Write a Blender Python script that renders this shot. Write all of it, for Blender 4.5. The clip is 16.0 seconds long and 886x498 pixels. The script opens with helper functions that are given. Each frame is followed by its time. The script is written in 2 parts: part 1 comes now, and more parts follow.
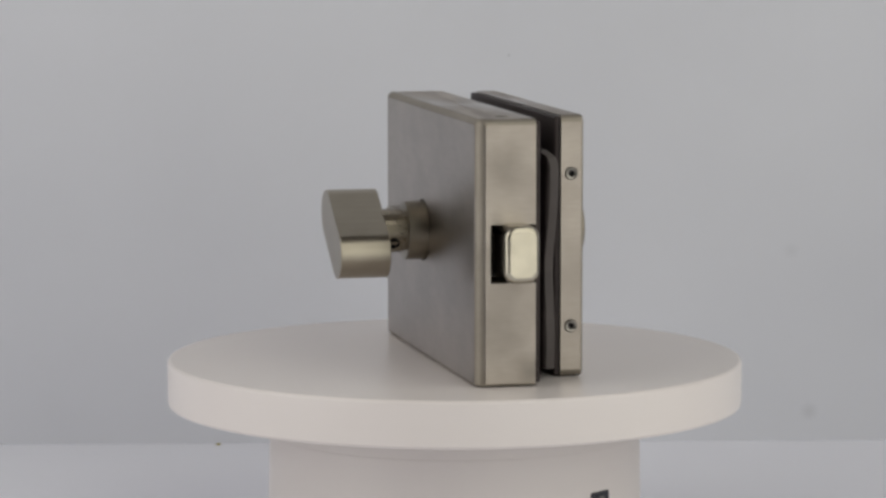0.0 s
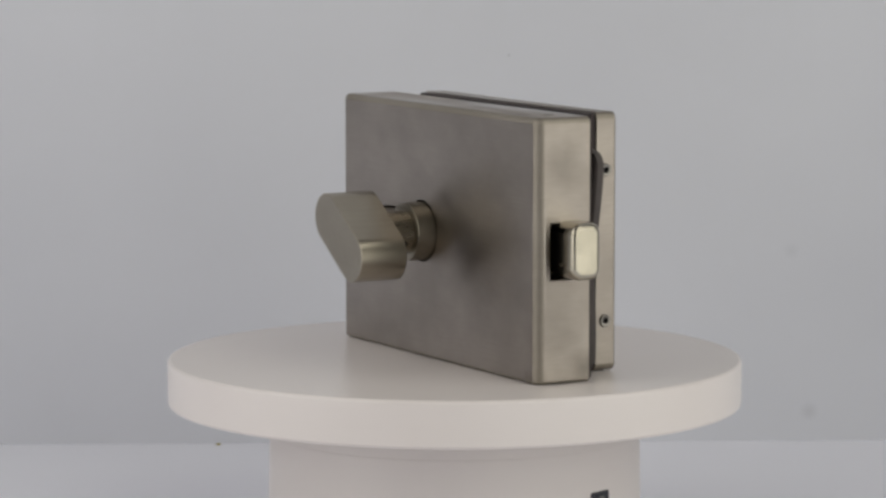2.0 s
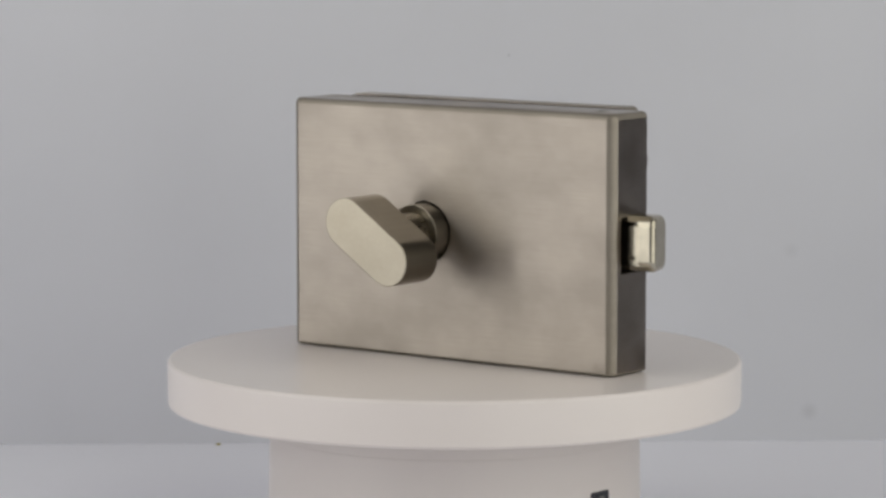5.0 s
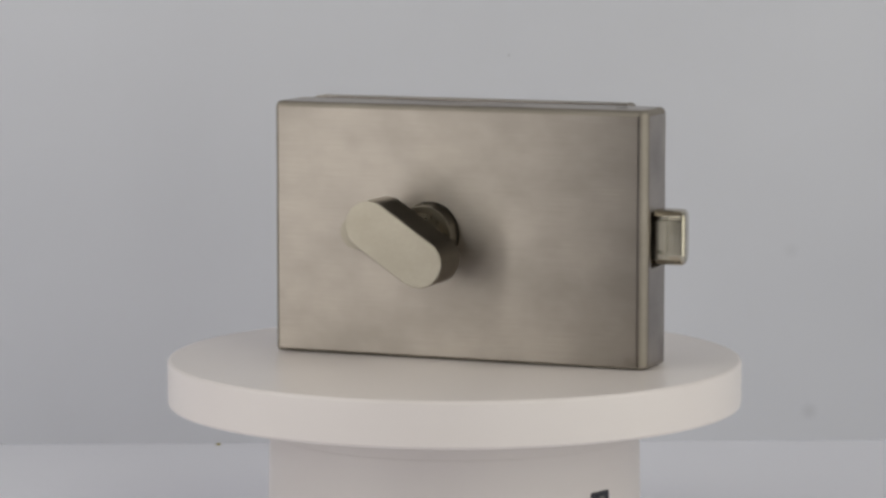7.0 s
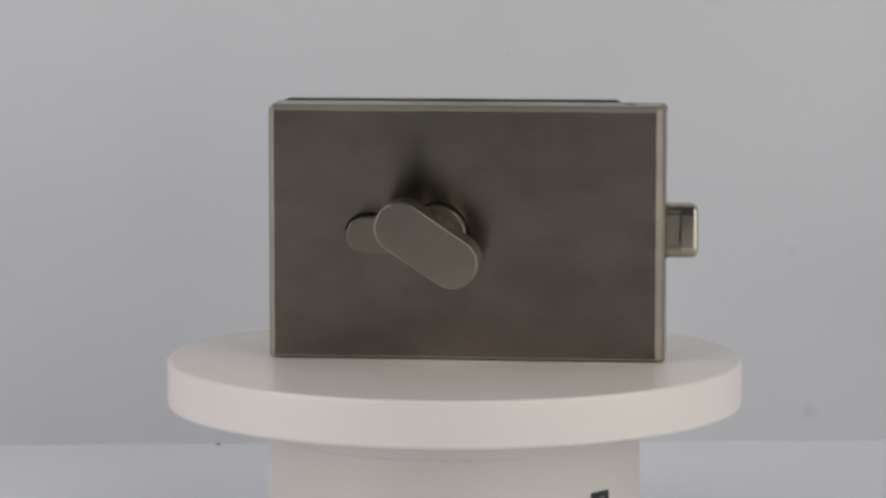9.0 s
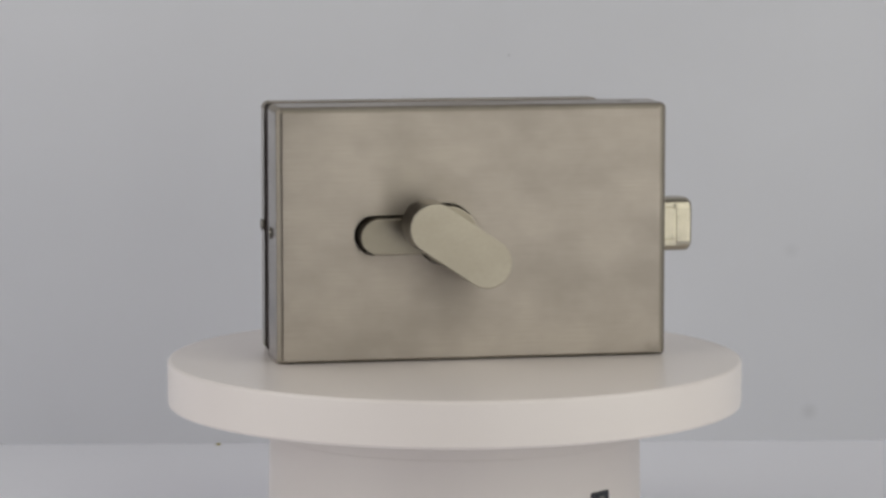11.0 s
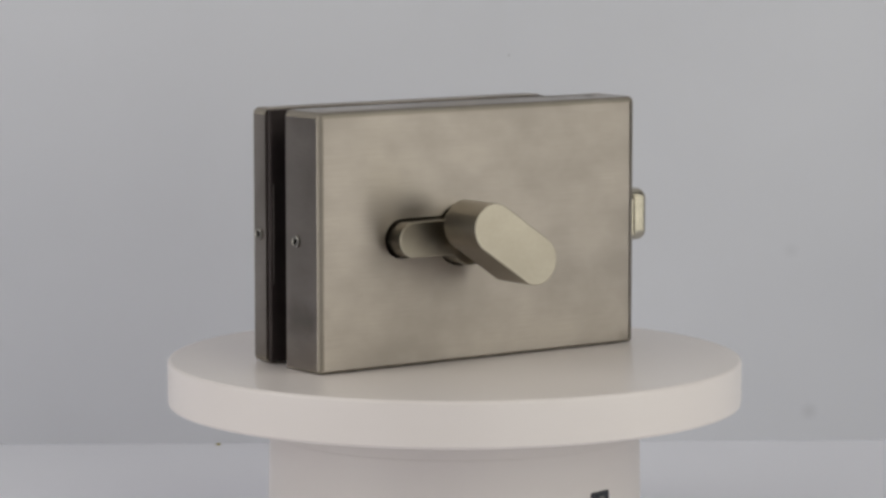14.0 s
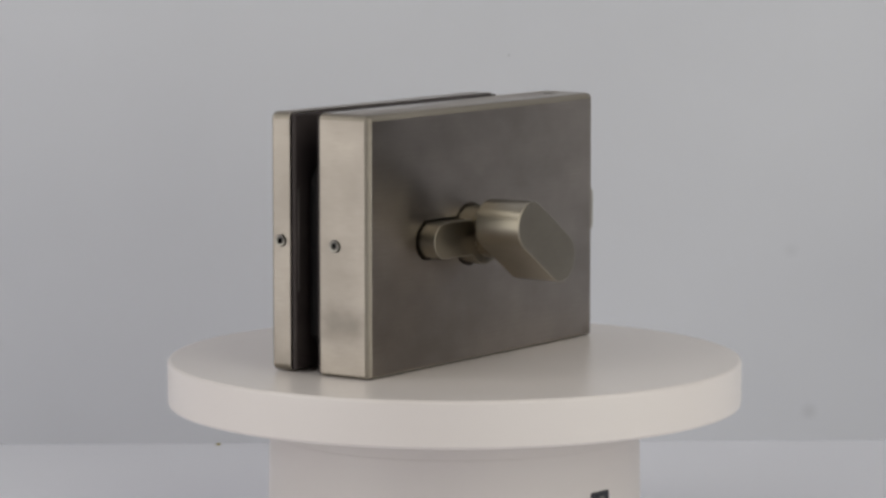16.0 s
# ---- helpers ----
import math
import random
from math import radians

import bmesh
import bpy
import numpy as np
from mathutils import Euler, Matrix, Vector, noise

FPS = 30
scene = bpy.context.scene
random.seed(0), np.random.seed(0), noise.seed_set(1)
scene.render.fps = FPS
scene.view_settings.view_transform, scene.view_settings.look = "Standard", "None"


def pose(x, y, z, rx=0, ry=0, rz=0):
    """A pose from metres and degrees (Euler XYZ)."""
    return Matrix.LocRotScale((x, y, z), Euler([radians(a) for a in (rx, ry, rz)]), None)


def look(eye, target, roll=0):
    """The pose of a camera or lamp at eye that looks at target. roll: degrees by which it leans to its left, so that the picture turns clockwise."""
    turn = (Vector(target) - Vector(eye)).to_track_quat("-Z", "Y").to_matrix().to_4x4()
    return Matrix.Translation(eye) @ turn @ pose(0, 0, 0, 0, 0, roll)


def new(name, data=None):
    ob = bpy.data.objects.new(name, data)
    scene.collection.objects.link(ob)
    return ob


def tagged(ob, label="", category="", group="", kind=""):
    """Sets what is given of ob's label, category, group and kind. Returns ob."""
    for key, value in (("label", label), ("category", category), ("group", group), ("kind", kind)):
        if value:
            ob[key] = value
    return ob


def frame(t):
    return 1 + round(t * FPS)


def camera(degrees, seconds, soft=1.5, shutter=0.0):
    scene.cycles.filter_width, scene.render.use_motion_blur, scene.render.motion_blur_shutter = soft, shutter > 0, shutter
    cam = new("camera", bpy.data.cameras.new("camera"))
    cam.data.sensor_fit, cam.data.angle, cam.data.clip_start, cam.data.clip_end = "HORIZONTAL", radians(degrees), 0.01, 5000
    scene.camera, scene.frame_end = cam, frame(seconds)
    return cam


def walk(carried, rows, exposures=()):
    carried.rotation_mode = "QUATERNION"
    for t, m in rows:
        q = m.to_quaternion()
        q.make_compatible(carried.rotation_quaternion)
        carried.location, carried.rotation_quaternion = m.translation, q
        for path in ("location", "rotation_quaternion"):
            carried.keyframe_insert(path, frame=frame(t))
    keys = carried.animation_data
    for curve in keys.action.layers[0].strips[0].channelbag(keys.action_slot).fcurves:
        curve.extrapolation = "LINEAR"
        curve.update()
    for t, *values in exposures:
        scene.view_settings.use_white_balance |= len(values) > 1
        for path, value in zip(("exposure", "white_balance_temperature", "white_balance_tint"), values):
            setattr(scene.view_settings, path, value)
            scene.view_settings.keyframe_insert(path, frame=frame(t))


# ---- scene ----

# World: metres, z up. z = 0 is the top of the turntable's platter, the turning axis stands at x = y = 0.
cam = camera(14.61, 16.0, soft=3.0)
EYE = pose(0, -0.9893, 0.1451, 83.429, 0, 0.194)
walk(cam, [(0.0, EYE), (16.0, EYE)])

TABLE_Z = -0.055

# ---- light: two large softboxes in front of the set, a dim grey room behind the camera ----
world = bpy.data.worlds.new("room_light")
scene.world = world
world.use_nodes = True
world.node_tree.nodes["Background"].inputs[0].default_value = (0.6, 0.63, 0.7, 1)
world.node_tree.nodes["Background"].inputs[1].default_value = 0.05


def softbox(name, a, b, height, tall, watts, colour):
    """An upright softbox that stands between the plan points a and b and faces the turntable."""
    data = bpy.data.lights.new(name, "AREA")
    data.shape, data.size, data.size_y = "RECTANGLE", math.dist(a, b), tall
    data.energy, data.color = watts, colour
    ob = new(name, data)
    mid = Vector(((a[0] + b[0]) / 2, (a[1] + b[1]) / 2, height))
    out = Vector((b[1] - a[1], a[0] - b[0], 0)).normalized()
    out = out if out.dot(mid) < 0 else -out
    ob.matrix_world = look(mid, mid + out)
    return ob


softbox("softbox_left", (-0.516, -0.664), (-0.577, 0.003), 0.50, 1.10, 3.85, (1.0, 0.985, 0.93))
softbox("softbox_right", (0.212, -0.906), (0.560, -0.031), 0.50, 1.10, 4.58, (1.0, 0.991, 0.90))
scene.view_settings.exposure = 0.0


# ---- materials ----
def material(name):
    m = bpy.data.materials.new(name)
    m.use_nodes = True
    nt = m.node_tree
    return m, nt, nt.nodes["Principled BSDF"]


def node(nt, kind, **inputs):
    n = nt.nodes.new(kind)
    for k, v in inputs.items():
        n.inputs[k].default_value = v
    return n


def coords(nt, scale=(1, 1, 1)):
    tc = nt.nodes.new("ShaderNodeTexCoord")
    mp = nt.nodes.new("ShaderNodeMapping")
    mp.inputs["Scale"].default_value = scale
    nt.links.new(tc.outputs["Object"], mp.inputs["Vector"])
    return mp.outputs["Vector"]


def noisy(nt, vec, scale, detail=4.0, rough=0.55):
    n = node(nt, "ShaderNodeTexNoise", Scale=scale, Detail=detail, Roughness=rough)
    nt.links.new(vec, n.inputs["Vector"])
    return n.outputs["Fac"]


def ramp(nt, fac, low, high, a=0.35, b=0.65):
    r = nt.nodes.new("ShaderNodeValToRGB")
    r.color_ramp.elements[0].position, r.color_ramp.elements[1].position = a, b
    r.color_ramp.elements[0].color = (*low, 1) if not isinstance(low, float) else (low, low, low, 1)
    r.color_ramp.elements[1].color = (*high, 1) if not isinstance(high, float) else (high, high, high, 1)
    nt.links.new(fac, r.inputs["Fac"])
    return r.outputs["Color"]


def mixed(nt, fac, a, b):
    m = nt.nodes.new("ShaderNodeMix")
    m.data_type = "RGBA"
    if isinstance(fac, float):
        m.inputs["Factor"].default_value = fac
    else:
        nt.links.new(fac, m.inputs["Factor"])
    for k, v in (("A", a), ("B", b)):
        socket = [s for s in m.inputs if s.name == k and s.type == "RGBA"][0]
        if isinstance(v, tuple):
            socket.default_value = (*v, 1)
        else:
            nt.links.new(v, socket)
    return [s for s in m.outputs if s.type == "RGBA"][0]


def bump(nt, bsdf, fac, strength, distance):
    b = node(nt, "ShaderNodeBump", Strength=strength, Distance=distance)
    nt.links.new(fac, b.inputs["Height"])
    nt.links.new(b.outputs["Normal"], bsdf.inputs["Normal"])


def brushed(name, low, high, rough, stretch=(18, 60, 900), coarse=45, bumpy=0.05, grain=0.0, stains_reflections=(), vary=0.025):
    """Satin metal: fine brush lines, faint cloudy handling marks."""
    m, nt, bsdf = material(name)
    lines = noisy(nt, coords(nt, stretch), 4.0, 3.0)
    clouds = noisy(nt, coords(nt, (1, 1, 1.3)), coarse, 3.0)
    smear = noisy(nt, coords(nt, (1, 1, 3)), coarse * 4, 4.0)
    tone = mixed(nt, ramp(nt, clouds, 0.0, 1.0), low, high)
    tone = mixed(nt, ramp(nt, lines, 0.0, 0.35, 0.3, 0.75), tone, tuple(c * 0.86 for c in low))
    # dark spots mixed into the colour: smudges and a painted reflection
    for place, size, deep in stains_reflections:
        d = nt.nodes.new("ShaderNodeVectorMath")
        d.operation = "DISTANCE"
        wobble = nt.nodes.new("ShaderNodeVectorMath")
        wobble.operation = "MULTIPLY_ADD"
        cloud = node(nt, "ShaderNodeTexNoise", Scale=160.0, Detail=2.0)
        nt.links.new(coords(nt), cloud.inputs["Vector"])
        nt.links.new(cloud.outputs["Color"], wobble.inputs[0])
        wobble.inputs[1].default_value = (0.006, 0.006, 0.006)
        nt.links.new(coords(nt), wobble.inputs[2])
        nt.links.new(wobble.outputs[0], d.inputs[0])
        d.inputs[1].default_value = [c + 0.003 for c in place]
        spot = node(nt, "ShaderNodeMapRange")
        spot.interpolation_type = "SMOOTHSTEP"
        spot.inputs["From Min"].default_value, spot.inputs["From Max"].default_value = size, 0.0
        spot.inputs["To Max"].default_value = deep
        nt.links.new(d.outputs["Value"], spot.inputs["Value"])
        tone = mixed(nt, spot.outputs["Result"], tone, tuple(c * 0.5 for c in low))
    nt.links.new(tone, bsdf.inputs["Base Color"])
    bsdf.inputs["Metallic"].default_value = 1.0
    r = ramp(nt, smear, rough - vary, rough + vary)
    nt.links.new(r, bsdf.inputs["Roughness"])
    if grain:
        # the grain runs level, so gloss spreads upright
        tan = nt.nodes.new("ShaderNodeTangent")
        tan.direction_type, tan.axis = "RADIAL", "Z"
        nt.links.new(tan.outputs["Tangent"], bsdf.inputs["Tangent"])
        bsdf.inputs["Anisotropic"].default_value = grain
        bsdf.inputs["Anisotropic Rotation"].default_value = 0.25
    if bumpy:
        bump(nt, bsdf, lines, bumpy, 0.00006)
    return m


STEEL = brushed("satin_nickel_steel", (0.297, 0.265, 0.236), (0.386, 0.345, 0.307), 0.30, bumpy=0.0, grain=0.97, vary=0.015,
                # first two, on the left end, paint a reflection; the rest are smudges
                stains_reflections=(((-0.0529, -0.003, 0.0152), 0.0075, 0.6), ((-0.0529, 0.004, 0.0145), 0.0085, 0.6), ((0.0608, 0.001, 0.060), 0.011, 0.4), ((0.0585, -0.0085, 0.0005), 0.005, 0.7), ((0.0608, 0.0075, 0.004), 0.008, 0.6), ((0.0606, -0.001, 0.014), 0.011, 0.35), ((0.020, -0.0085, 0.052), 0.009, 0.12), ((0.034, -0.0085, 0.047), 0.006, 0.1), ((-0.036, -0.0085, 0.030), 0.008, 0.08)))
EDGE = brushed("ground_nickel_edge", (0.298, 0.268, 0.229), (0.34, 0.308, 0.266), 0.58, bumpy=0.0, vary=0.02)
KNOB = brushed("satin_nickel_knob", (0.355, 0.32, 0.262), (0.40, 0.363, 0.30), 0.28, (220, 8, 220), 60, 0.0, vary=0.004)
BRASS = brushed("nickel_plated_brass", (0.29, 0.255, 0.20), (0.335, 0.298, 0.235), 0.28, (60, 60, 300), 80, 0.0, vary=0.01)
BOLT = brushed("nickel_bolt", (0.44, 0.405, 0.33), (0.52, 0.48, 0.395), 0.21, (20, 20, 20), 120, 0.0, vary=0.01)
CYLINDER = brushed("nickel_cylinder", (0.30, 0.27, 0.22), (0.345, 0.312, 0.257), 0.33, (60, 60, 60), 80, 0.0, vary=0.02)
SCREW = brushed("screw_steel", (0.24, 0.225, 0.205), (0.31, 0.295, 0.27), 0.3, (60, 60, 60), 200, 0.01)


def plain(name, low, high, rough, scale=60.0, bumpy=0.05, dist=0.0002, spec=0.5, fine=0.25, spread=0.05):
    m, nt, bsdf = material(name)
    vec = coords(nt)
    a, b = noisy(nt, vec, scale, 4.0), noisy(nt, vec, scale * 7, 3.0)
    tone = mixed(nt, ramp(nt, a, 0.0, 1.0), low, high)
    tone = mixed(nt, ramp(nt, b, 0.0, fine, 0.4, 0.8), tone, tuple(c * 0.9 for c in low))
    nt.links.new(tone, bsdf.inputs["Base Color"])
    nt.links.new(ramp(nt, a, rough - spread, rough + spread), bsdf.inputs["Roughness"])
    bsdf.inputs["Specular IOR Level"].default_value = spec
    bump(nt, bsdf, b, bumpy, dist)
    return m


RUBBER = plain("brown_grey_rubber", (0.056, 0.047, 0.045), (0.080, 0.068, 0.064), 0.5, 90, spec=0.3)
GASKET = plain("brown_black_gasket", (0.036, 0.028, 0.028), (0.056, 0.045, 0.044), 0.6, 70, spec=0.2)
# near-black that paints shade into the lock's openings, holes and gap
CAVITY_SHADE = plain("cavity_shade_black", (0.010, 0.010, 0.012), (0.02, 0.018, 0.018), 0.6, 120, spec=0.2)
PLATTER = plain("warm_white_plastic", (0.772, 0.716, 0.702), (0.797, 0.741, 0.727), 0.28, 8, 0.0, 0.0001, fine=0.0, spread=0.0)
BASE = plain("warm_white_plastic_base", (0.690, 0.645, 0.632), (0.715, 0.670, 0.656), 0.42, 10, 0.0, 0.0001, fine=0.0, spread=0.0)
SOCKET = plain("black_socket_plastic", (0.012, 0.014, 0.02), (0.02, 0.024, 0.034), 0.3, 200)
ROOM = plain("grey_room_paint", (0.31, 0.29, 0.288), (0.35, 0.33, 0.327), 0.7, 3)
PALE_ROOM = plain("warm_grey_room_paint", (0.29, 0.252, 0.252), (0.33, 0.288, 0.286), 0.7, 3)
TABLETOP = plain("glossy_white_sheet", (0.865, 0.868, 0.945), (0.88, 0.883, 0.955), 0.34, 5, 0.0, 0.0001, fine=0.0, spread=0.0)
CRUMB = plain("yellow_green_crumb", (0.28, 0.22, 0.05), (0.4, 0.33, 0.1), 0.6, 400)


def backdrop_paint():
    """Pale blue-grey card with a few faint smudges."""
    m, nt, bsdf = material("pale_grey_card")
    vec = coords(nt)
    a = noisy(nt, vec, 7.0, 3.0)
    b = noisy(nt, vec, 180.0, 3.0)
    tone = mixed(nt, ramp(nt, a, 0.0, 1.0), (0.599, 0.608, 0.665), (0.631, 0.640, 0.697))
    tone = mixed(nt, ramp(nt, b, 0.0, 0.12, 0.4, 0.8), tone, (0.6, 0.6, 0.63))
    for (x, z), size, deep in (((0.1143, -0.1746), 0.0032, 0.10), ((0.1210, -0.2299), 0.0036, 0.17), ((0.0182, -0.1082), 0.0007, 0.35)):
        d = nt.nodes.new("ShaderNodeVectorMath")
        d.operation = "DISTANCE"
        flat = nt.nodes.new("ShaderNodeVectorMath")
        flat.operation = "MULTIPLY"
        flat.inputs[1].default_value = (1, 0, 1)
        nt.links.new(vec, flat.inputs[0])
        nt.links.new(flat.outputs[0], d.inputs[0])
        d.inputs[1].default_value = (x, 0, z)
        spot = node(nt, "ShaderNodeMapRange")
        spot.inputs["From Min"].default_value, spot.inputs["From Max"].default_value = size, 0.0
        spot.inputs["To Max"].default_value = deep
        nt.links.new(d.outputs["Value"], spot.inputs["Value"])
        tone = mixed(nt, spot.outputs["Result"], tone, (0.16, 0.16, 0.18))
    nt.links.new(tone, bsdf.inputs["Base Color"])
    bsdf.inputs["Roughness"].default_value = 0.6
    bump(nt, bsdf, b, 0.03, 0.0003)
    return m


BACKDROP = backdrop_paint()


# ---- mesh helpers ----
def level(ob):
    """Broad faces keep their own normals; only the rounded edges are shaded round."""
    mod = ob.modifiers.new("level", "WEIGHTED_NORMAL")
    mod.keep_sharp, mod.weight = True, 100


def part(name, bm, mat, parent=None, label="", smooth=40.0):
    me = bpy.data.meshes.new(name)
    bmesh.ops.recalc_face_normals(bm, faces=bm.faces)
    bm.to_mesh(me)
    bm.free()
    me.materials.append(mat)
    for p in me.polygons:
        p.use_smooth = True
    me.set_sharp_from_angle(angle=radians(smooth))
    ob = new(name, me)
    ob.parent = parent
    level(ob)
    return tagged(ob, label)


def box(x0, x1, y0, y1, z0, z1, r=0.0, seg=3, pick=None):
    """A block; the edges that pick(edge) chooses are rounded by r."""
    bm = bmesh.new()
    bmesh.ops.create_cube(bm, size=1)
    for v in bm.verts:
        v.co = Vector(((x0 + x1) / 2 + v.co.x * (x1 - x0), (y0 + y1) / 2 + v.co.y * (y1 - y0), (z0 + z1) / 2 + v.co.z * (z1 - z0)))
    if r:
        edges = [e for e in bm.edges if pick is None or pick(e)]
        bmesh.ops.bevel(bm, geom=edges, offset=r, segments=seg, profile=0.5, affect="EDGES")
    return bm


def prism(outline, y0, y1, r=0.0, seg=2, ends=(True, True)):
    """An outline in x and z, drawn from y0 to y1, its rims rounded by r."""
    bm = bmesh.new()
    front = [bm.verts.new((x, y0, z)) for x, z in outline]
    back = [bm.verts.new((x, y1, z)) for x, z in outline]
    f0 = bm.faces.new(front)
    f1 = bm.faces.new(back[::-1])
    n = len(outline)
    for i in range(n):
        bm.faces.new((front[i], back[i], back[(i + 1) % n], front[(i + 1) % n]))
    bmesh.ops.recalc_face_normals(bm, faces=bm.faces)
    if r:
        rims = [e for f, use in ((f0, ends[0]), (f1, ends[1])) if use for e in f.edges]
        bmesh.ops.bevel(bm, geom=rims, offset=r, segments=seg, profile=0.5, affect="EDGES", clamp_overlap=True)
    return bm


def stadium(cx, cz, half, radius, angle, n=20):
    """A slot outline: two half circles whose centres lie half apart from the middle."""
    a = radians(angle)
    out = []
    for s in (1, -1):
        ox, oz = cx + s * half * math.cos(a), cz + s * half * math.sin(a)
        for i in range(n + 1):
            t = a + (-math.pi / 2 + math.pi * i / n) + (0 if s > 0 else math.pi)
            out.append((ox + radius * math.cos(t), oz + radius * math.sin(t)))
    return out


def euro_profile(cx, cz, big, tail_x, small, n=40):
    """A round plug with a narrower round-ended tail that reaches to tail_x."""
    t0 = math.pi - math.asin(small / big)
    out = []
    for i in range(n + 1):
        t = -t0 + 2 * t0 * i / n
        out.append((cx + big * math.cos(t), cz + big * math.sin(t)))
    for i in range(n // 2 + 1):
        t = math.pi / 2 + math.pi * i / (n // 2)
        out.append((tail_x + small + small * math.cos(t), cz + small * math.sin(t)))
    return out


def lathe(profile, n=96, axis="z", centre=(0, 0, 0)):
    """A solid of rotation from (radius, height) pairs, closed where the radius is zero."""
    bm = bmesh.new()
    rings = []
    for r, h in profile:
        if r == 0:
            rings.append([bm.verts.new((0, 0, h))])
        else:
            rings.append([bm.verts.new((r * math.cos(2 * math.pi * i / n), r * math.sin(2 * math.pi * i / n), h)) for i in range(n)])
    for a, b in zip(rings, rings[1:]):
        for i in range(n):
            j = (i + 1) % n
            if len(a) == 1:
                bm.faces.new((a[0], b[i], b[j]))
            elif len(b) == 1:
                bm.faces.new((a[i], b[0], a[j]))
            else:
                bm.faces.new((a[i], b[i], b[j], a[j]))
    turn = {"z": Matrix(), "y": pose(0, 0, 0, 90, 0, 0), "x": pose(0, 0, 0, 0, 90, 0)}[axis]
    bmesh.ops.transform(bm, matrix=Matrix.Translation(centre) @ turn, verts=bm.verts)
    return bm


def rounded(r0, z0, z1, r, n=5):
    """The profile of a disc of radius r0 between z0 and z1 with rounded rims."""
    pts = [(0, z0)]
    for i in range(n + 1):
        t = math.pi / 2 * i / n
        pts.append((r0 - r + r * math.sin(t), z0 + r - r * math.cos(t)))
    for i in range(n + 1):
        t = math.pi / 2 * i / n
        pts.append((r0 - r + r * math.cos(t), z1 - r + r * math.sin(t)))
    return pts + [(0, z1)]


def carved(ob, *cutters):
    """ob's mesh with the cutters' volumes taken out of it."""
    tools = []
    ob.modifiers.clear()
    for bm in cutters:
        me = bpy.data.meshes.new("tool")
        bmesh.ops.recalc_face_normals(bm, faces=bm.faces)
        bm.to_mesh(me)
        bm.free()
        tool = new("tool", me)
        tools.append(tool)
        mod = ob.modifiers.new("cut", "BOOLEAN")
        mod.operation, mod.object, mod.solver = "DIFFERENCE", tool, "EXACT"
    bpy.context.view_layer.update()
    done = bpy.data.meshes.new_from_object(ob.evaluated_get(bpy.context.evaluated_depsgraph_get()))
    ob.modifiers.clear()
    ob.data = done
    for tool in tools:
        bpy.data.objects.remove(tool)
    for p in done.polygons:
        p.use_smooth = True
    done.set_sharp_from_angle(angle=radians(32))
    level(ob)
    return ob


def thing(name, label, category, group="", kind=""):
    return tagged(new(name), label, category, group, kind)


# ---- the set: room, tabletop, backdrop ----
def build_room():
    lo = TABLE_Z - 0.75
    walls = (("wall_north", -2.1, 2.1, 1.0, 1.1, lo, 1.8), ("wall_south", -2.1, 2.1, -2.6, -2.5, lo, 1.8),
             ("wall_west", -2.2, -2.1, -2.6, 1.1, lo, 1.8), ("wall_east", 2.1, 2.2, -2.6, 1.1, lo, 1.8),
             ("floor", -2.2, 2.2, -2.6, 1.1, lo - 0.1, lo), ("ceiling", -2.2, 2.2, -2.6, 1.1, 1.8, 1.9))
    for name, *b in walls:
        tagged(part(name, box(*b), PALE_ROOM if name in ("wall_south", "ceiling", "floor") else ROOM), "plain painted " + name.split("_")[0], name.split("_")[0], kind="structure")


def build_table():
    t = thing("tabletop", "glossy white sheet tabletop under the turntable", "table", kind="structure")
    part("sheet", box(-1.05, 1.05, -0.80, 0.75, TABLE_Z - 0.02, TABLE_Z, 0.002, 2), TABLETOP, t)
    for x in (-0.98, 0.98):
        for y in (-0.74, 0.69):
            part("leg", box(x - 0.02, x + 0.02, y - 0.02, y + 0.02, TABLE_Z - 0.75, TABLE_Z - 0.02, 0.003, 2), ROOM, t)


def build_backdrop():
    b = part("backdrop", box(-0.62, 0.72, 0.0, 0.006, -0.24, 1.1), BACKDROP)
    tagged(b, "pale blue-grey card backdrop standing behind the turntable", "backdrop", kind="structure")
    b.matrix_world = pose(0, 0.1725, TABLE_Z + 0.24, 0, 0, 1.9)


def build_crumb():
    bm = bmesh.new()
    bmesh.ops.create_icosphere(bm, subdivisions=2, radius=0.0007)
    for v in bm.verts:
        v.co *= 1 + 0.35 * noise.noise(v.co * 2500)
        v.co.z *= 0.5
        v.co.x *= 1.5
    c = part("crumb", bm, CRUMB)
    c.location = (-0.0800, 0.1668, TABLE_Z + 0.0003)
    tagged(c, "tiny yellowish crumb lying on the white sheet", "crumb")


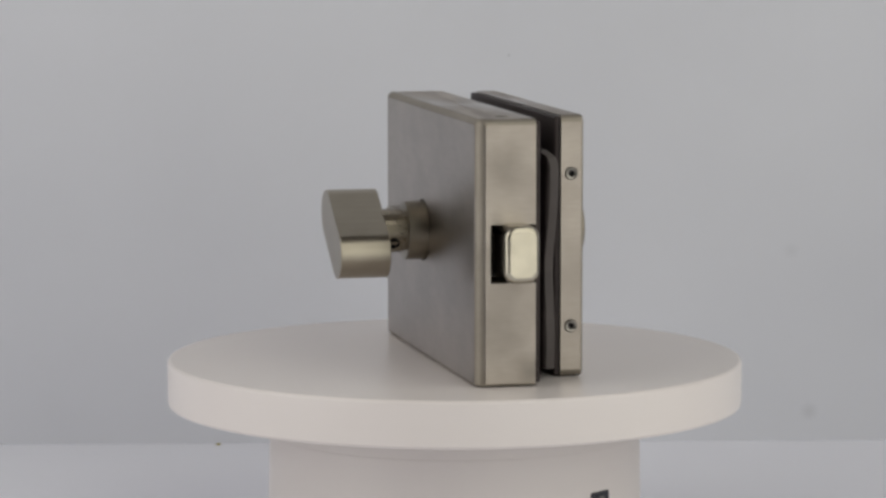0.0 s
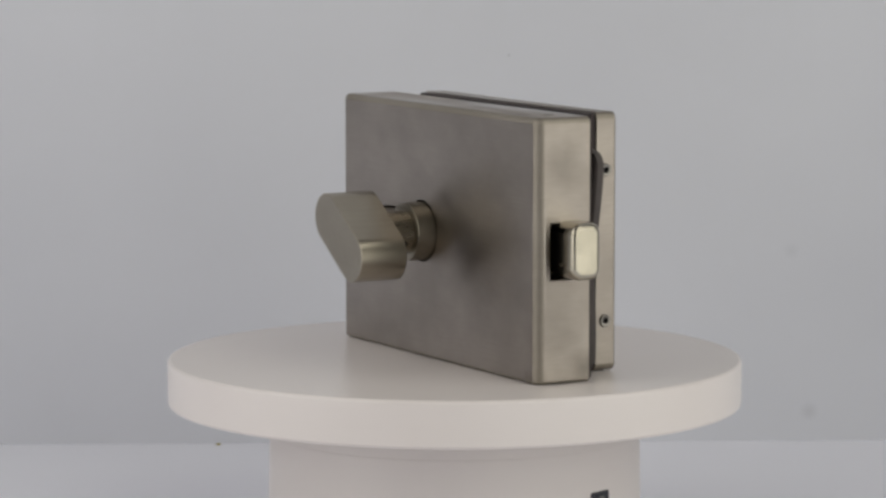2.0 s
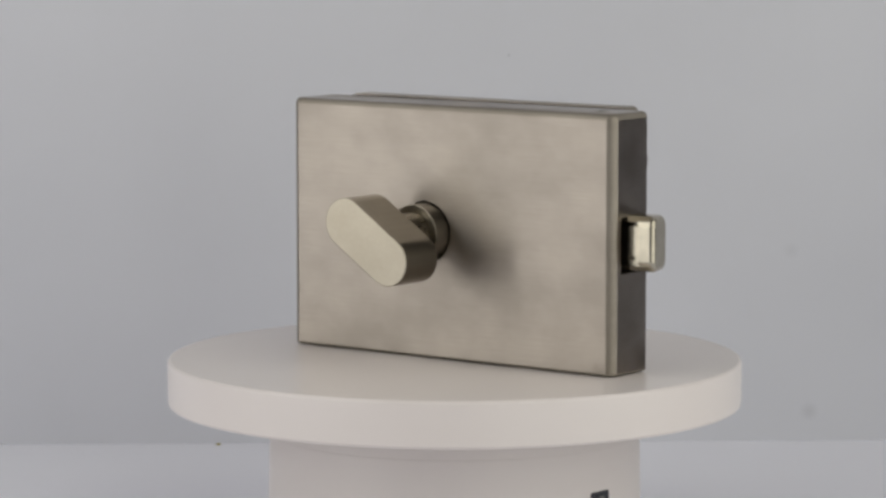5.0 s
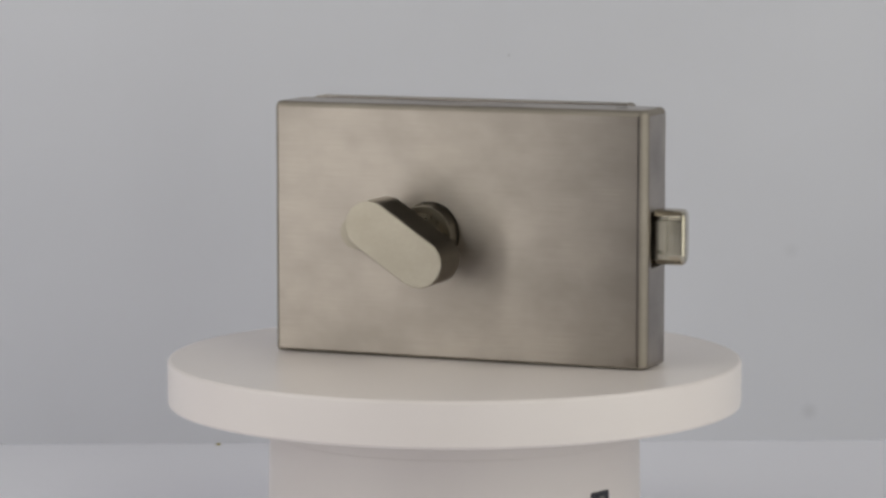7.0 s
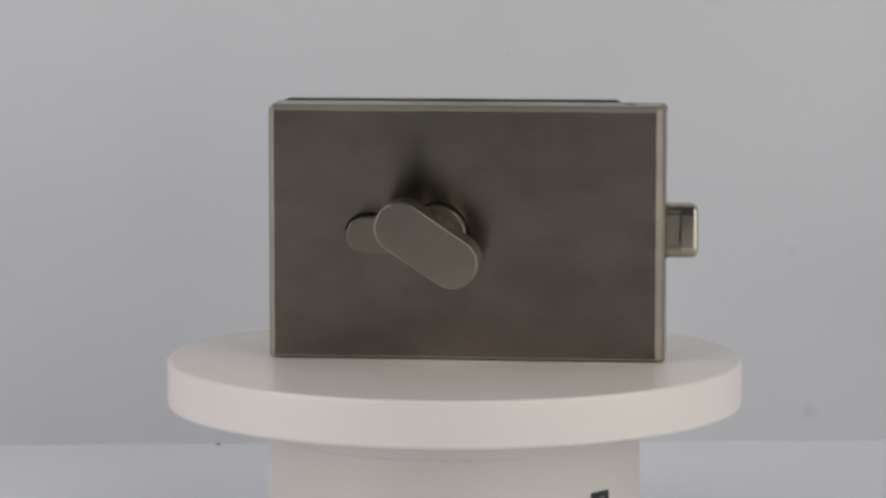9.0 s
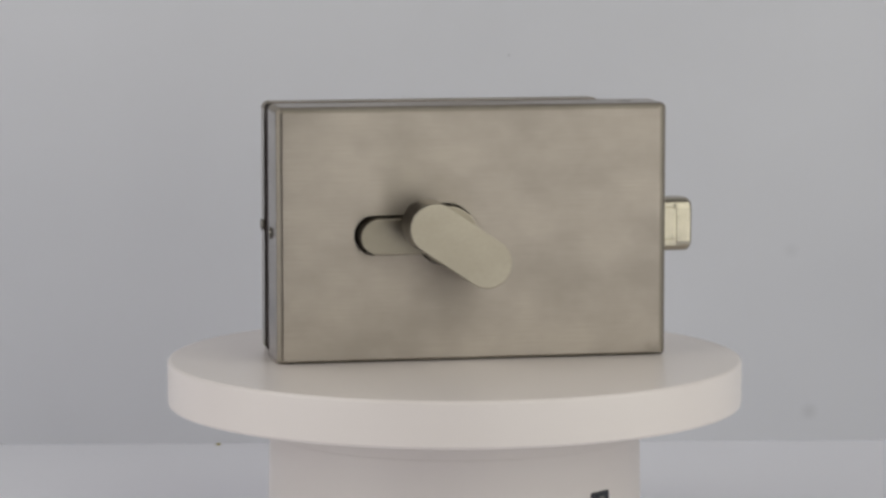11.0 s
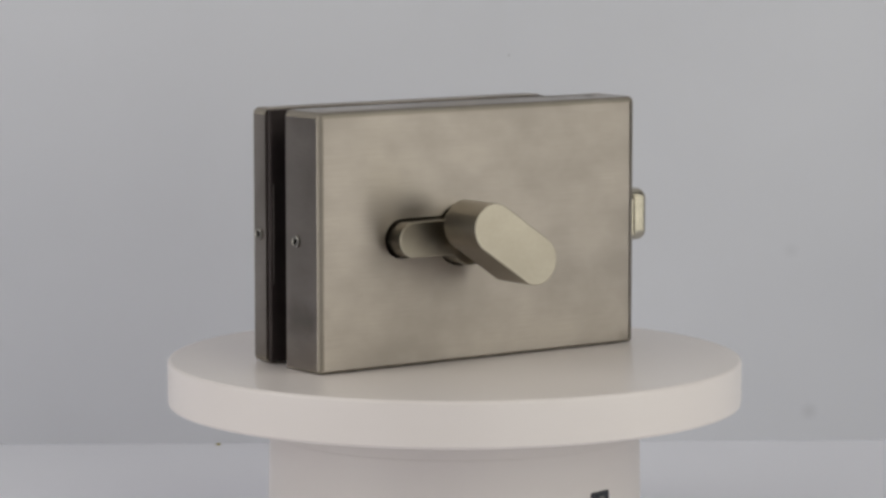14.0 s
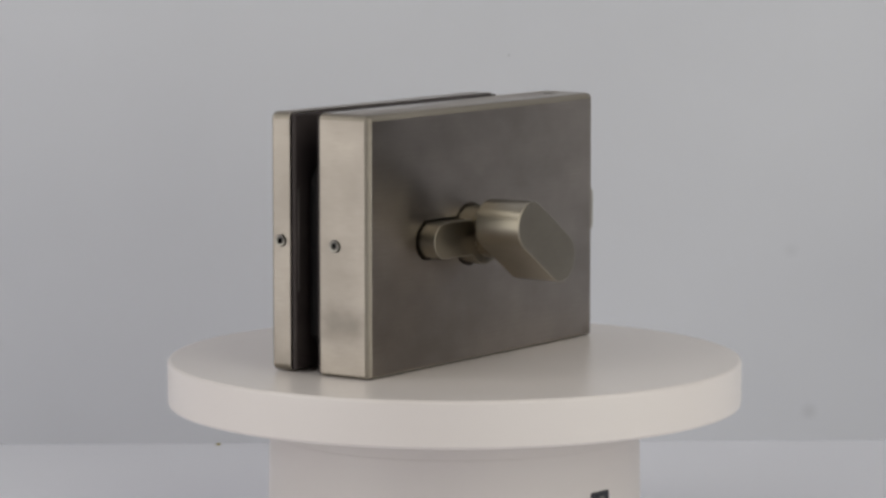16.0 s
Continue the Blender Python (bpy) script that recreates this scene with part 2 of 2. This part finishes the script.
# ---- the turntable ----
def build_turntable():
    t = thing("turntable", "warm white plastic display turntable with a round platter", "turntable")
    base_profile = [(0, TABLE_Z + 0.001), (0.0535, TABLE_Z + 0.001), (0.0542, TABLE_Z + 0.0016), (0.0535, -0.0216), (0.05345, -0.0213),
                    (0.0533, -0.0211), (0.0533, -0.0142), (0.0526, -0.0138), (0, -0.0138)]
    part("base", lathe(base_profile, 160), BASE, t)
    part("foot_ring", lathe([(0, TABLE_Z), (0.0515, TABLE_Z), (0.0515, TABLE_Z + 0.0012), (0, TABLE_Z + 0.0012)], 96), RUBBER, t, "black rubber foot ring")
    platter = part("platter", lathe(rounded(0.0828, -0.0132, 0.0, 0.0011), 200), PLATTER, t, "round white platter with a soft rim")
    part("spindle", lathe([(0, -0.0160), (0.012, -0.0160), (0.012, -0.0131), (0, -0.0131)], 48), BASE, t)
    # power socket let into the base's side
    az = radians(49.2)
    s = part("power_socket", box(-0.0039, 0.0039, -0.0010, 0.0030, -0.0032, 0.0032, 0.0005, 2), SOCKET, t, "black power socket")
    s.matrix_local = pose(0.0532 * math.sin(az), -0.0532 * math.cos(az), -0.0363, 0, 0, 49.2)
    m = part("socket_mouth", lathe([(0, -0.0006), (0.0011, -0.0006), (0.0014, 0.0002), (0.0019, 0.0002), (0.0019, -0.0008), (0, -0.0008)], 32, "y", (0, -0.0012, 0)), SCREW, s)
    return t, platter


# ---- the glass-door lock, in millimetres of its own space ----
MM = 0.001
CX, CZ = -4.2, 36.5


def mm(bm):
    bmesh.ops.transform(bm, matrix=Matrix.Diagonal((MM, MM, MM, 1)), verts=bm.verts)
    return bm


def set_screw(parent, x, y, z, out, r=1.75):
    """A hexagon-socket set screw whose ring stands a little proud of the side."""
    s = part("set_screw", mm(lathe([(0, -0.9), (0.95, -0.9), (0.95, 0.5), (r - 0.25, 0.62), (r, 0.4), (r, -1.2), (0, -1.2)], 28, "x")), SCREW, parent, "hexagon socket set screw")
    s.matrix_local = pose(x * MM, y * MM, z * MM, 0, 0, 0 if out > 0 else 180)
    # black hexagonal cup, the socket's shade painted in
    pit = part("hex_socket", mm(lathe([(0, -0.6), (0.93, -0.6), (0.93, 0.28), (0.80, 0.28), (0.62, -0.5), (0, -0.5)], 6, "x")), CAVITY_SHADE, s, smooth=20)
    return s


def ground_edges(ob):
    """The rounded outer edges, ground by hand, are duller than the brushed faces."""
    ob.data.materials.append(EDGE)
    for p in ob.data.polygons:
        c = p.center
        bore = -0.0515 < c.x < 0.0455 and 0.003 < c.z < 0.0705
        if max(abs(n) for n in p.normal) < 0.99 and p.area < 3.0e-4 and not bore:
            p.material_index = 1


def build_lock():
    t = thing("glass_door_lock", "satin nickel glass door lock with thumb turn on the platter", "door lock")
    # front case: a folded shell, wide round at the bolt's end, sharper along the foot
    plan = [(60.8, 8.2), (-52.9, 8.2)]
    for cx, cy, r, a0 in ((-52.9 + 1.9, -8.5 + 1.9, 1.9, 180), (60.8 - 3.0, -8.5 + 3.0, 3.0, 270)):
        plan += [(cx + r * math.cos(radians(a0 + 15 * k)), cy + r * math.sin(radians(a0 + 15 * k))) for k in range(7)]
    bm = prism([(x, -y) for x, y in plan], 0.3, 73.2)
    bmesh.ops.transform(bm, matrix=pose(0, 0, 0, 90, 0, 0), verts=bm.verts)
    for z, r in ((73.2, 1.7), (0.3, 0.8)):
        rim = [e for e in bm.edges if all(abs(v.co.z - z) < 1e-4 for v in e.verts) and not all(v.co.y > 8.1 for v in e.verts)]
        bmesh.ops.bevel(bm, geom=rim, offset=r, segments=4, profile=0.5, affect="EDGES")
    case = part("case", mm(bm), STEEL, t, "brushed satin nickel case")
    carved(case,
           mm(prism(euro_profile(CX, CZ, 9.0, -30.7, 5.7), -9.5, -2.0)),
           mm(box(46.0, 62.0, -4.4, 9.5, 28.6, 44.5)),
           mm(lathe([(0, -1.5), (1.85, -1.5), (1.85, 1.5), (0, 1.5)], 28, "x", (-52.9, 3.1, 36.6))),
           mm(lathe([(0, 70.2), (2.0, 70.2), (2.0, 74), (0, 74)], 24, "z", (50.3, 1.1, 0))))
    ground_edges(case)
    # thin black inserts, added as painted shade at the bottom of both recesses
    part("bolt_opening_shade", mm(box(44.6, 46.2, -4.2, 8.0, 28.8, 44.3)), CAVITY_SHADE, t, "black insert as painted shade in the bolt opening")
    part("cylinder_slot_shade", mm(prism(euro_profile(CX, CZ, 8.9, -30.6, 5.6), -2.4, -2.05)), CAVITY_SHADE, t)
    # black tube added in the bore so its shade is in the colour
    part("screw_bore", mm(lathe([(1.97, 70.3), (1.97, 73.05), (1.6, 73.05), (1.6, 70.3)], 24, "z", (50.3, 1.1, 0))), CAVITY_SHADE, t, "screw bore lined with painted shade")
    top = part("set_screw", mm(lathe([(0, -0.5), (0.7, -0.5), (0.7, 0.0), (1.4, 0.0), (1.4, -0.9), (0, -0.9)], 24)), SCREW, t)
    top.location = (50.3 * MM, 1.1 * MM, 71.4 * MM)
    # cylinder, shaft and thumb turn
    cyl = part("cylinder", mm(prism(euro_profile(CX, CZ, 8.45, -29.7, 5.05), -14.2, -2.2, 0.35, 2, (True, False))), CYLINDER, t, "nickel-plated profile cylinder")
    shaft = part("shaft", mm(lathe([(0, 14.0), (5.9, 14.0), (5.9, 14.9), (6.25, 15.1), (6.25, 21.2), (0, 21.2)], 64, "y", (CX, 0, CZ))), BRASS, t)
    # shallow black cup that paints the hole's shade on the shaft
    pin = part("grub_hole", mm(lathe([(0, 0), (1.7, 0), (1.7, 0.5), (1.35, 0.5), (1.3, 0.1), (0, 0.1)], 24, "x")), CAVITY_SHADE, shaft, "grub screw hole with painted shade")
    pin.matrix_local = pose((CX + 5.35) * MM, -18.2 * MM, (CZ - 3.0) * MM, 0, 30, 0)
    part("thumb_turn", mm(prism(stadium(CX - 0.6, CZ - 0.6, 8.9, 7.05, -34), -35.3, -20.7, 0.28, 3)), KNOB, t, "satin nickel oval thumb turn")
    # bolt: a block with rounded corners and a nose that slants back, its front corner well rounded
    r, y0, y1, z0, z1 = 3.2, -2.5, 7.5, 29.3, 45.0
    outline = []
    for cy, cz, a in ((y1 - r, z1 - r, 0), (y0 + r, z1 - r, 90), (y0 + r, z0 + r, 180), (y1 - r, z0 + r, 270)):
        outline += [(cy + r * math.cos(radians(a + 15 * k)), cz + r * math.sin(radians(a + 15 * k))) for k in range(7)]
    bm = prism(outline, -70.3, -40.0, 1.7, 4, (True, False))
    bmesh.ops.transform(bm, matrix=pose(0, 0, 0, 0, 0, 90), verts=bm.verts)
    for v in bm.verts:
        if v.co.x > 60:
            v.co.x -= 0.2 * (v.co.y - y0)
    bolt = part("bolt", mm(bm), BOLT, t, "polished nickel latch bolt")
    # its side is stepped back behind the nose, with a slot along the top and a notch near the foot
    carved(bolt, mm(box(44.0, 65.3, -5.0, -2.15, 28.0, 43.4)), mm(box(44.0, 65.0, -2.4, -1.1, 42.0, 43.2)), mm(box(62.0, 64.2, -2.4, -1.5, 32.8, 33.6)))
    # packing in the gap and the back plate
    part("gasket", mm(prism([(-52.2, 1), (59.6, 1), (59.6, 72.4), (-52.2, 72.4)], 8.25, 9.7, 0.3, 1)), GASKET, t, "dark fibre gasket")
    part("gasket", mm(prism([(-52.0, 0.8), (46.2, 0.8), (46.2, 72.5), (-52.0, 72.5)], 17.3, 19.0, 0.3, 1)), GASKET, t, "dark fibre gasket")
    # the core is coloured near-black to paint the gap's shade
    octagon = [(-46, 10), (-38, 2), (30, 2), (38, 10), (38, 56), (30, 66), (-36, 66), (-46, 54)]
    part("core", mm(prism(octagon, 9.9, 17.3, 0.4, 1)), CAVITY_SHADE, t, "lock core in the gap, black as painted shade")
    part("core_edge", mm(box(-51.3, -50.9, 16.9, 17.35, 22.9, 51.6, 0.1, 1)), RUBBER, t, "thin pale packing edge")
    bm = box(-52.6, 46.8, 19.0, 25.4, 0.3, 73.0, 2.0, 5, lambda e: abs(e.verts[0].co.y - e.verts[1].co.y) > 1)
    rim = [e for e in bm.edges if all(abs(v.co.y - 25.4) < 1e-4 for v in e.verts)]
    bmesh.ops.bevel(bm, geom=rim, offset=0.7, segments=3, profile=0.5, affect="EDGES")
    plate = part("back_plate", mm(bm), STEEL, t, "brushed satin nickel back plate")
    carved(plate, *[mm(lathe([(0, -1.5), (1.85, -1.5), (1.85, 1.5), (0, 1.5)], 28, "x", c)) for c in ((46.8, 21.9, 56.8), (46.8, 21.9, 14.4), (-52.6, 22.2, 37.0))])
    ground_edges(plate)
    part("outside_cylinder", mm(lathe([(0, -25.0), (8.4, -25.0), (8.4, -37.4), (7.9, -37.9), (0, -37.9)], 64, "y", (CX, 0, CZ))), BRASS, t)
    for x, y, z, out in ((46.8, 21.9, 56.8, 1), (46.8, 21.9, 14.4, 1), (-52.9, 3.1, 36.6, -1), (-52.6, 22.2, 37.0, -1)):
        set_screw(t, x, y, z, out)
    # a strip of packing that has sprung out of the gap, its top bent to a round end
    bm = bmesh.new()
    rows = []
    n = 40
    for i in range(n + 1):
        s = i / n
        z = 64.0 - 60.5 * s
        x = 52.9 + 4.4 * max(0.0, 1 - s / 0.5) ** 0.8
        top = math.sqrt(max(0.0, 1 - max(0.0, 1 - s / 0.09) ** 2))
        x -= 3.2 * (1 - top)
        far = 15.7 - 2.5 * (1 - top) + 0.3 * math.sin(9 * s)
        rows.append([bm.verts.new((x + dx, y, z)) for dx, y in ((-14.0, 12.3), (-1.2, 12.3), (-0.4, 12.8), (0.0, far - 2.6), (-0.3, far - 0.7), (-1.0, far), (-14.0, far))])
    for a, b in zip(rows, rows[1:]):
        for k in range(7):
            bm.faces.new((a[k], a[(k + 1) % 7], b[(k + 1) % 7], b[k]))
    bm.faces.new(rows[0])
    bm.faces.new(rows[-1][::-1])
    part("gasket_strip", mm(bm), RUBBER, t, "loose brown-black gasket strip")
    return t


build_room()
build_table()
build_backdrop()
build_crumb()
turntable, platter = build_turntable()
lock = build_lock()

# the platter's turn, in degrees, every half second
TURN = (-76.6, -72.64, -68.66, -64.67, -60.68, -56.69, -52.71, -48.74, -44.79, -40.85, -36.92, -33.0, -29.09, -25.18, -21.27, -17.34, -13.4,
        -9.44, -5.45, -1.43, 2.62, 6.72, 10.86, 15.05, 19.29, 23.58, 27.91, 32.29, 36.72, 41.18, 45.68, 50.19, 54.72)


def motions():
    rows = [(i * 0.5, pose(0, 0, 0, 0, 0, a)) for i, a in enumerate(TURN)]
    walk(platter, rows)
    walk(lock, rows)


motions()
